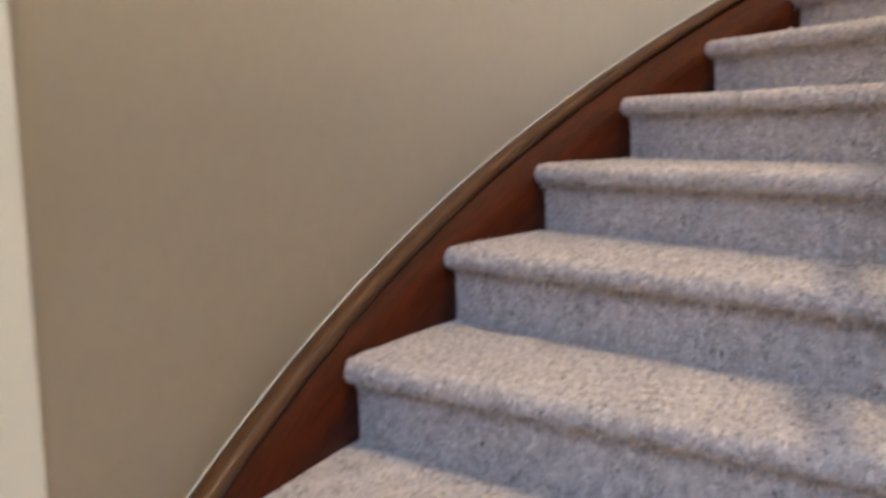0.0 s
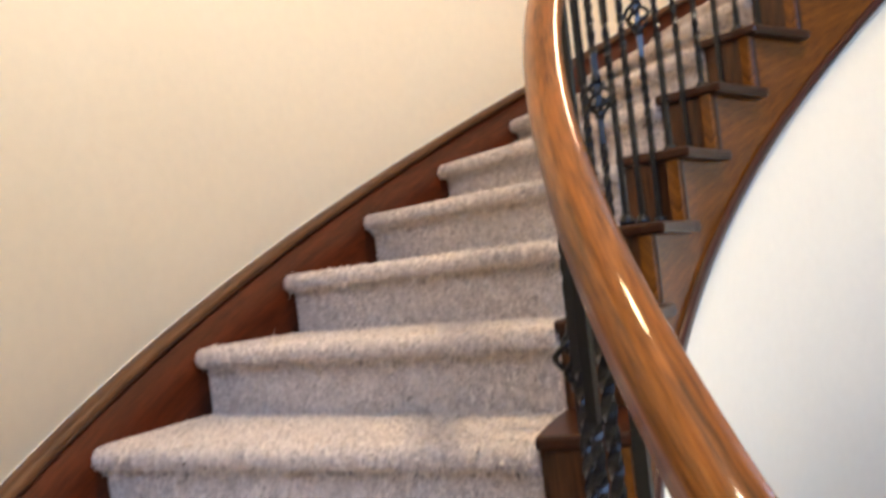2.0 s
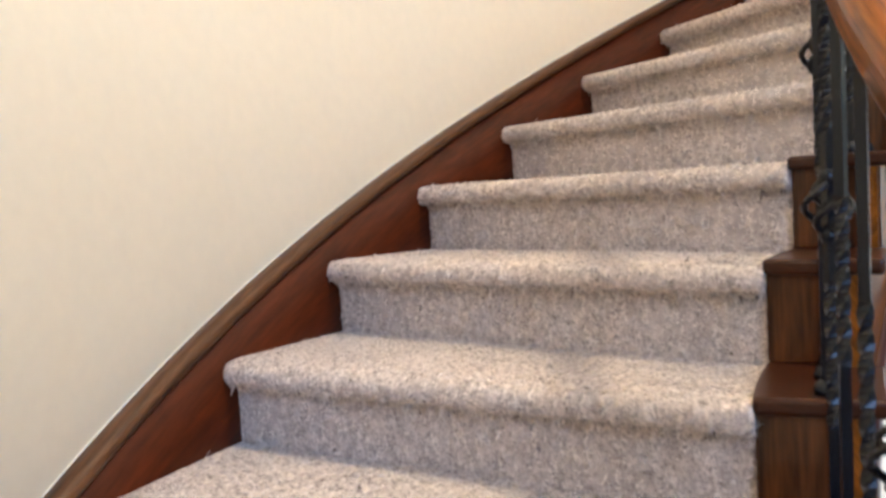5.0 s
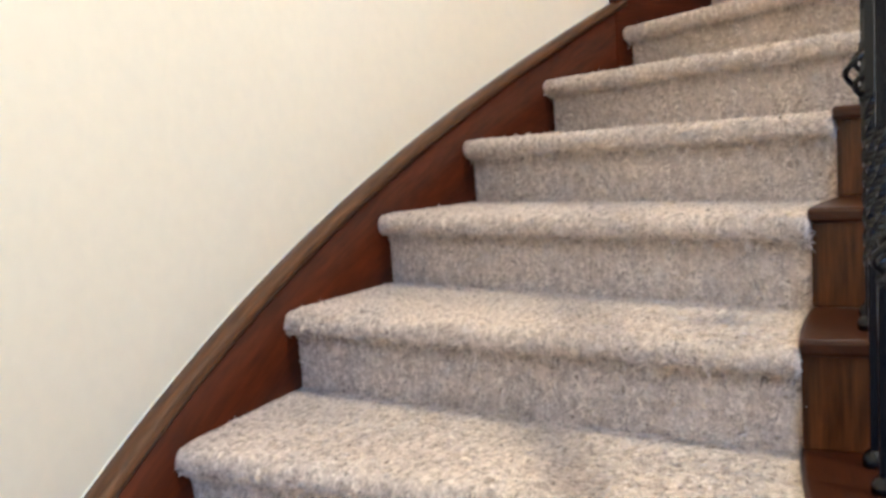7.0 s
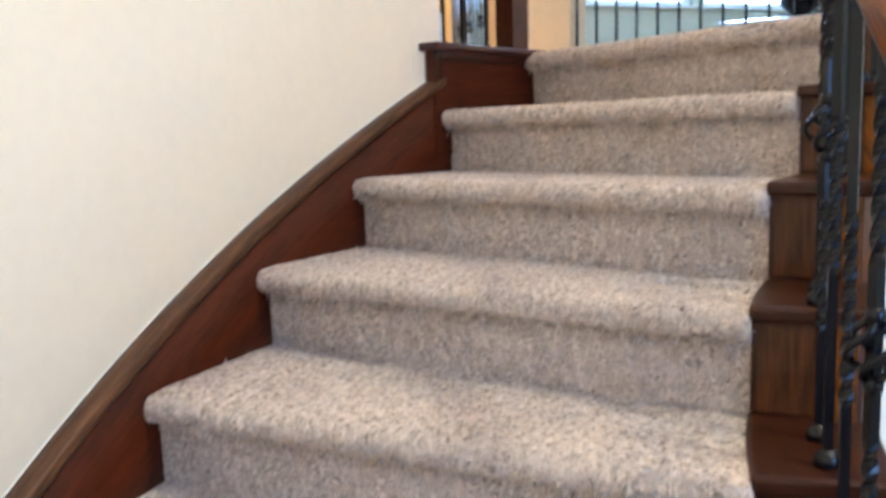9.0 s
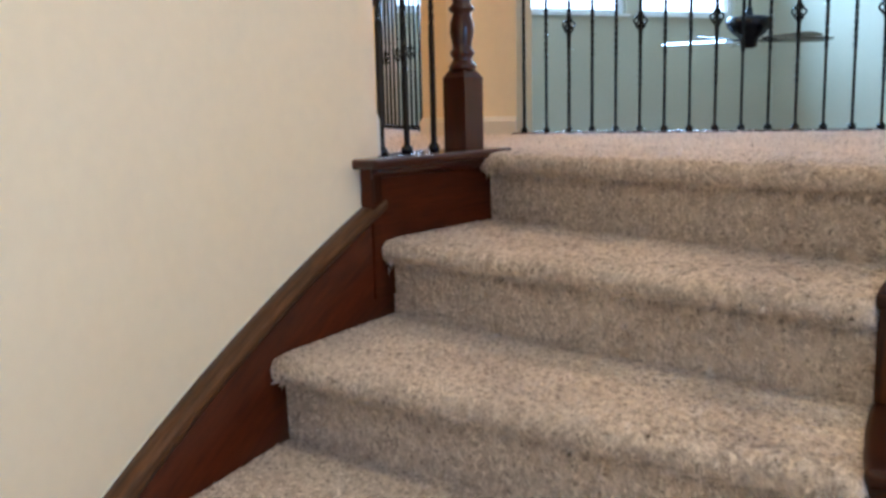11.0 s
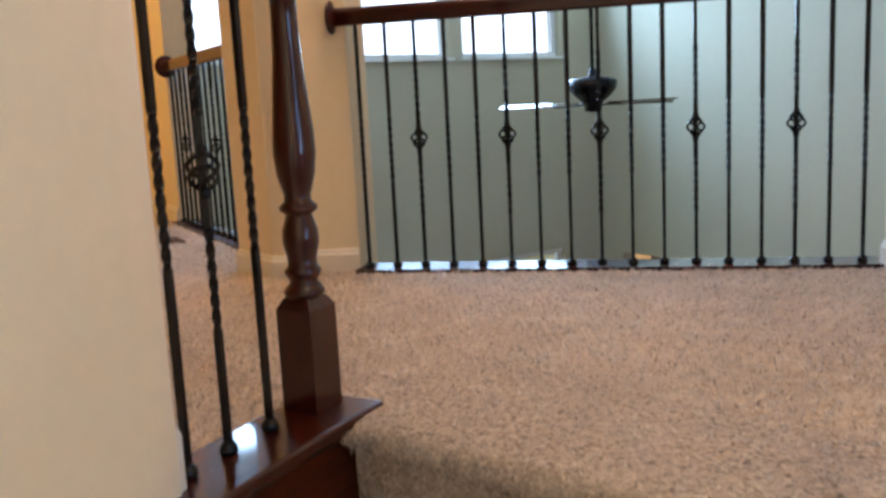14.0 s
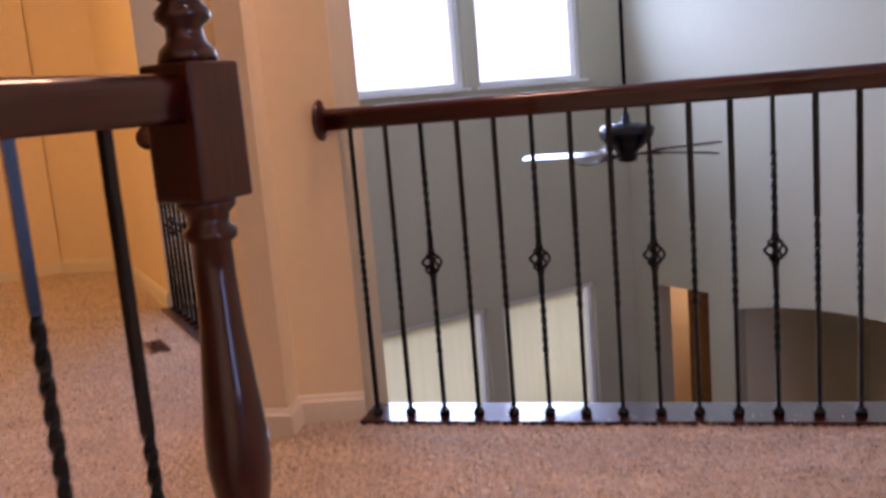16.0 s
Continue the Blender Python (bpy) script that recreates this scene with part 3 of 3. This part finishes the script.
hallrail = thing("hall_railing", "dark red-brown handrail on black iron balusters beside the upper hall", "railing")
hd = HALL_B - HALL_A
put("shoe_rail", mesh_of("shoe_rail", *wall_strip(HALL_B + HALL_N * 0.047, HALL_A + HALL_N * 0.047, 0.145, -0.27, 0.026), MAHOG), hallrail)
rail_along([HALL_A + hd * (i / 8) + Vector((0, 0, 0.829)) for i in range(9)], MAHOG, "handrail", hallrail, SLIM)
for n in range(1, 18):
    baluster(hallrail, HALL_A + hd * (n / 18) + Vector((0, 0, 0.026)), 0.913, n % 3 == 0, BAL_ANG, 0.53, SLIM)

HALL_TURN = math.atan2(HALL_DIR.y, HALL_DIR.x)
ros2 = put("rosette", ros.data, hallrail)
ros2.matrix_basis = Matrix.Translation(HALL_B + Vector((0, 0, 0.829))) @ Matrix.Rotation(HALL_TURN + math.pi, 4, "Z") @ Matrix.Rotation(radians(90), 4, "Y") @ Matrix.Scale(SLIM, 4)

# cap, newel and short rail at the head of the stair wall
caprail = thing("newel_railing", "dark mahogany newel post and rail on a capped wall end", "railing")
cap = [[pt(r, k, z) for r, z in ((3.158, 0.005), (3.328, 0.005), (3.328, 0.029), (3.158, 0.029))] for k in [-1.19 + 1.40 * i / 16 for i in range(17)]]
soften(put("cap", mesh_of("cap", *loft(cap), MAHOG), caprail), 0.008, 3)
fas = arc_solid(R_OUT - 0.008, 3.300, -1.12, 0.13, lambda k: -0.30, lambda k: 0.005, 14)
put("fascia", mesh_of("fascia", *fas, CHERRY), caprail)
cove = [[pt(r, k, z) for r, z in ((R_OUT - 0.006, -0.020), (R_OUT - 0.013, -0.018), (R_OUT - 0.017, -0.010), (R_OUT - 0.027, -0.004), (R_OUT - 0.029, 0.0052), (R_OUT - 0.006, 0.0052))] for k in [-1.13 + 1.28 * i / 16 for i in range(17)]]
put("cove_moulding", mesh_of("cove_moulding", *loft(cove), MAHOG, True), caprail)
fluted = [box(-0.011 + 0.0055 * i, -0.006, -0.075, -0.008 + 0.0055 * i, 0.006, 0.0045) for i in range(5)]
put("corner_bracket", mesh_of("corner_bracket", *join(*fluted), TREAD), caprail, Matrix.Translation(pt(R_OUT - 0.012, -1.10, 0)) @ Matrix.Rotation(radians(90) + 1.10 * STEP, 4, "Z"))
NEWEL = pt(3.265, 0.014, 0.029)
TALL = 0.936
prof = [(0.032, 0.22), (0.040, 0.225), (0.043, 0.235), (0.036, 0.245), (0.028, 0.255), (0.036, 0.268), (0.038, 0.275), (0.030, 0.285), (0.030, 0.30), (0.037, 0.33), (0.036, 0.355), (0.028, 0.378), (0.027, 0.385), (0.038, 0.392), (0.039, 0.40), (0.028, 0.41), (0.027, 0.42), (0.038, 0.46), (0.043, 0.50), (0.042, 0.54), (0.036, 0.60), (0.029, 0.68), (0.026, 0.75), (0.026, 0.785), (0.034, 0.79), (0.035, 0.80), (0.026, 0.808), (0.028, 0.82), (0.036, 0.828), (0.038, 0.838)]
put("newel_base", mesh_of("newel_base", *loft([[Vector((a * x, a * y, z)) for x, y in ((-1, -1), (1, -1), (1, 1), (-1, 1))] for a, z in ((0.043, 0.0), (0.043, 0.203), (0.030, 0.224))]), MAHOG), caprail, Matrix.Translation(NEWEL) @ Matrix.Diagonal((0.89, 0.89, TALL, 1)))
put("newel_shaft", mesh_of("newel_shaft", *lathe(prof, 28), MAHOG, True), caprail, Matrix.Translation(NEWEL) @ Matrix.Diagonal((0.89, 0.89, TALL, 1)))
soften(put("newel_block", mesh_of("newel_block", *box(-0.043, -0.043, 0.838, 0.043, 0.043, 1.0), MAHOG), caprail, Matrix.Translation(NEWEL) @ Matrix.Diagonal((0.89, 0.89, TALL, 1))), 0.004)
put("newel_finial", mesh_of("newel_finial", *lathe([(0.038, 1.000), (0.034, 1.015), (0.024, 1.025), (0.022, 1.040), (0.034, 1.050), (0.034, 1.060), (0.024, 1.070), (0.045, 1.090), (0.05, 1.120), (0.045, 1.150), (0.02, 1.170), (0.002, 1.175)], 24), MAHOG, True), caprail, Matrix.Translation(NEWEL) @ Matrix.Diagonal((0.89, 0.89, TALL, 1)))
rail_along([pt(3.258, -0.95 + 0.88 * i / 8, 0.927) for i in range(9)], MAHOG, "handrail", caprail, 0.78)
for i, kk in enumerate((-0.812, -0.571, -0.305)):
    baluster(caprail, pt(3.260, kk, 0.029), 1.03, i == 1, -kk * STEP, 0.52, SLIM)

# ---- outdoors ----
structure("ground", box(-400, -400, FLOOR_Z - 0.6, 400, 400, FLOOR_Z - 0.3), GRASS, "dry pale lawn outside the windows", "ground")

# ---- rooms behind the great room's openings ----
R_BACK = Vector((-R_DIR.y, R_DIR.x, 0))


def wall_frame(p):
    return Matrix.Translation(p) @ Matrix.Rotation(radians(-25.35), 4, "Z")


def placed(vf, m):
    return [m @ Vector(v) for v in vf[0]], vf[1]


AF = wall_frame(W1)
arch_rings = []
for i in range(25):
    u = 1.128 + 2.034 * i / 24
    z = -1.094 + 0.141 * math.sin(math.pi * (u - 1.128) / 2.034) ** 0.7
    arch_rings.append([AF @ Vector((u, y, zz)) for y, zz in ((0.001, z), (0.159, z), (0.159, -0.931), (0.001, -0.931))])
structure("wall_arch_head", loft(arch_rings), GREAT, "curved head of the arched opening", "wall")
structure("wall_back_rooms", placed(join(box(-0.2, 2.2, FLOOR_Z, 4.1, 2.3, -0.3), box(-0.2, 0.17, FLOOR_Z, -0.1, 2.2, -0.3), box(0.94, 0.17, FLOOR_Z, 1.02, 2.2, -0.3), box(4.0, 0.17, FLOOR_Z, 4.1, 2.2, -0.3)), AF), WALL, "plain cream walls of the rooms behind", "wall")
structure("ceiling_back_rooms", placed(box(-0.2, 0.17, -0.4, 4.1, 2.3, -0.29), AF), CEIL, "plain ceiling of the rooms behind", "ceiling")
structure("floor_back_rooms", placed(box(-0.2, 0.16, FLOOR_Z - 0.2, 4.1, 2.3, FLOOR_Z), AF), TILE, "brown floor of the rooms behind", "floor")
leaf = thing("door_1", "brown wooden door standing open", "door", AF @ Matrix.Translation((0.863, 0.165, FLOOR_Z)) @ Matrix.Rotation(radians(160), 4, "Z"), "structure")
put("door_leaf", mesh_of("door_leaf", *join(box(0, -0.02, 0.01, 0.54, 0.02, 1.97), box(0.08, -0.028, 0.2, 0.46, 0.028, 0.95), box(0.08, -0.028, 1.1, 0.46, 0.028, 1.84)), OAK), leaf)
put("door_knob", mesh_of("door_knob", *lathe([(0.01, 0.02), (0.012, 0.05), (0.028, 0.06), (0.03, 0.075), (0.02, 0.09), (0.002, 0.092)], 14), IRON, True), leaf, Matrix.Translation((0.49, 0.0, 1.0)) @ Matrix.Rotation(radians(90), 4, "X"))

# ---- windows ----
for i, (u0, u1, z0, z1) in enumerate(UW + LW):
    win = thing("window_%d" % (i + 1), "white framed window with bright daylight behind", "window", kind="structure")
    m = Matrix.Translation(W0 + Vector((0, 0, 0))) @ Matrix.Rotation(WIN_ANG, 4, "Z")
    w = 0.045
    fr = join(box(u0, 0.05, z0, u0 + w, 0.12, z1), box(u1 - w, 0.05, z0, u1, 0.12, z1), box(u0 + w, 0.05, z0, u1 - w, 0.12, z0 + w), box(u0 + w, 0.05, z1 - w, u1 - w, 0.12, z1))
    put("window_frame", mesh_of("window_frame", *fr, FRAME), win, m)
    if i < 3:
        put("window_sill", mesh_of("window_sill", *box(u0 - 0.03, -0.03, z0 - 0.02, u1 + 0.03, 0.05, z0 + 0.004), FRAME), win, m)

# drawn shades in the lower windows
SHADE = bpy.data.materials.new("shade_cloth")
SHADE.use_nodes = True
sn, sl = SHADE.node_tree.nodes, SHADE.node_tree.links
tl, dif, mx = sn.new("ShaderNodeBsdfTranslucent"), sn.new("ShaderNodeBsdfDiffuse"), sn.new("ShaderNodeMixShader")
wv, stc, sr = sn.new("ShaderNodeTexNoise"), sn.new("ShaderNodeTexCoord"), sn.new("ShaderNodeValToRGB")
smap = sn.new("ShaderNodeMapping")
smap.inputs["Scale"].default_value = (28, 28, 0.6)
wv.inputs["Scale"].default_value = 1.0
sl.new(stc.outputs["Object"], smap.inputs[0])
sl.new(smap.outputs[0], wv.inputs["Vector"])
sl.new(wv.outputs["Fac"], sr.inputs[0])
sr.color_ramp.elements[0].color, sr.color_ramp.elements[1].color = (0.82, 0.78, 0.58, 1), (0.92, 0.88, 0.68, 1)
for x in (tl, dif):
    sl.new(sr.outputs[0], x.inputs["Color"])
mx.inputs[0].default_value = 0.2
sl.new(tl.outputs[0], mx.inputs[1])
sl.new(dif.outputs[0], mx.inputs[2])
sl.new(mx.outputs[0], sn["Material Output"].inputs["Surface"])
for u0, u1, z0, z1 in LW:
    m = Matrix.Translation(W0) @ Matrix.Rotation(WIN_ANG, 4, "Z")
    blind = thing("window_shade", "pale yellow drawn cloth shade in a lower window", "shade", m, "", "lower window shades")
    folds = [[Vector((u0 + 0.05 + (u1 - u0 - 0.15) * i / 40, 0.035 + 0.004 * math.sin(i * 1.3) + d, z)) for d, z in ((0, z0 + 0.02), (0.002, z0 + 0.02), (0.002, z1 - 0.03), (0, z1 - 0.03))] for i in range(41)]
    put("cloth", mesh_of("cloth", *loft(folds), SHADE, True), blind)
    put("head_rail", mesh_of("head_rail", *box(u0 + 0.01, 0.015, z1 - 0.035, u1 - 0.01, 0.05, z1 - 0.002), FRAME), blind)

GLOW = bpy.data.materials.new("bright_sky")
GLOW.use_nodes = True
ge = GLOW.node_tree.nodes.new("ShaderNodeEmission")
ge.inputs["Color"].default_value, ge.inputs["Strength"].default_value = (0.93, 0.97, 1.0, 1), 5.0
GLOW.node_tree.links.new(ge.outputs[0], GLOW.node_tree.nodes["Material Output"].inputs["Surface"])
bp = WIN_P + WIN_OUT * 60
structure("backdrop", placed(box(-90, 0, FLOOR_Z - 0.3, 90, 0.5, 60), Matrix.Translation(bp) @ Matrix.Rotation(WIN_ANG, 4, "Z")), GLOW, "bright hazy sky beyond the windows", "sky")

# ---- floor vent ----
vent = thing("floor_vent", "dark brown metal floor vent set in the hall carpet", "vent", Matrix.Translation((-5.323, 1.629, 0.012)) @ Matrix.Rotation(radians(149.6), 4, "Z") @ Matrix.Diagonal((0.615, 0.615, 1, 1)))
VENT = material("brown_vent_metal", (0.16, 0.085, 0.05), 0.5, metal=0.2)
put("vent_frame", mesh_of("vent_frame", *join(box(-0.15, -0.06, 0, 0.15, -0.045, 0.012), box(-0.15, 0.045, 0, 0.15, 0.06, 0.012), box(-0.15, -0.045, 0, -0.135, 0.045, 0.012), box(0.135, -0.045, 0, 0.15, 0.045, 0.012)), VENT), vent)
slat = mesh_of("slat", *box(-0.004, -0.045, 0.001, 0.004, 0.045, 0.009), VENT)
for i in range(17):
    put("slat", slat, vent, Matrix.Translation((-0.127 + 0.0159 * i, 0, 0)) @ Matrix.Rotation(radians(25), 4, "Y"))

# ---- ceiling fan ----
BLADE = material("fan_blade_wood", (0.06, 0.032, 0.02), 0.22, spread=0.3, scale=3, fine=11, bump=0.02, bump_scale=11, stretch=(1.3, 14, 1), coat=0.3, coords="UV")
fan = thing("ceiling_fan", "black ceiling fan with dark wooden blades on a long rod", "fan", Matrix.Translation((-4.156, 3.95, 0.0)) @ Matrix.Scale(SLIM, 4))
put("rod", mesh_of("rod", *lathe([(0.013, 0.8), (0.013, CEIL_Z / SLIM)], 12), IRON, True), fan)
put("motor", mesh_of("motor", *lathe([(0.02, 0.55), (0.06, 0.56), (0.07, 0.62), (0.12, 0.66), (0.165, 0.71), (0.175, 0.76), (0.15, 0.785), (0.03, 0.80), (0.02, 0.86)], 28), IRON, True), fan)
for i in range(5):
    a = radians(48.6 + 72 * i)
    bl = loft([[Vector((x, -w, -0.004)), Vector((x, w, -0.004)), Vector((x, w, 0.004)), Vector((x, -w, 0.004))] for x, w in ((0.17, 0.045), (0.22, 0.056), (0.45, 0.066), (0.62, 0.068), (0.655, 0.060), (0.67, 0.042), (0.674, 0.02))])
    put("blade_iron", mesh_of("blade_iron", *join(box(0.09, -0.012, -0.012, 0.2, 0.012, -0.004), box(0.18, -0.035, -0.009, 0.25, 0.035, -0.0045)), IRON), fan, Matrix.Translation((0, 0, 0.61)) @ Matrix.Rotation(a, 4, "Z") @ Matrix.Rotation(radians(-10), 4, "X"))
    soften(put("blade", mesh_of("blade", *bl, BLADE), fan, Matrix.Translation((0, 0, 0.61)) @ Matrix.Rotation(a, 4, "Z") @ Matrix.Rotation(radians(-10), 4, "X")), 0.003)

# ---- pile of the landing's carpet, near the stairs ----
def in_poly(x, y, ring_):
    inside = np.zeros(len(x), dtype=bool)
    j = len(ring_) - 1
    for i in range(len(ring_)):
        xi, yi, xj, yj = ring_[i][0], ring_[i][1], ring_[j][0], ring_[j][1]
        inside ^= ((yi > y) != (yj > y)) & (x < (xj - xi) * (y - yi) / (yj - yi + 1e-12) + xi)
        j = i
    return inside


GRID = 0.25
cells = [(x, y) for x in np.arange(-8.5, -1.6, GRID) for y in np.arange(-2.5, 4.0, GRID)]
far_v, far_f = [], []
near_v, near_f = [], []
for x, y in cells:
    d = math.hypot(x + 2.8, y - 0.8)
    vv, ff = (near_v, near_f) if d < 2.0 else (far_v, far_f)
    o = len(vv)
    vv += [(x, y, 0.012), (x + GRID, y, 0.012), (x + GRID, y + GRID, 0.012), (x, y + GRID, 0.012)]
    ff.append((o, o + 1, o + 2, o + 3))


def on_landing(c):
    return in_poly(c[:, 0], c[:, 1], poly) & ~in_poly(c[:, 0], c[:, 1], PILLAR)


for vv, ff, dens, wid in ((near_v, near_f, 95000, 0.0029), (far_v, far_f, 42000, 0.0042)):
    nap = put("nap", carpet_mesh("nap", vv, ff, dens, 11, on_landing, NAP_MAT, width=wid, length=0.0075), landing)
    nap["kind"] = "stuff"
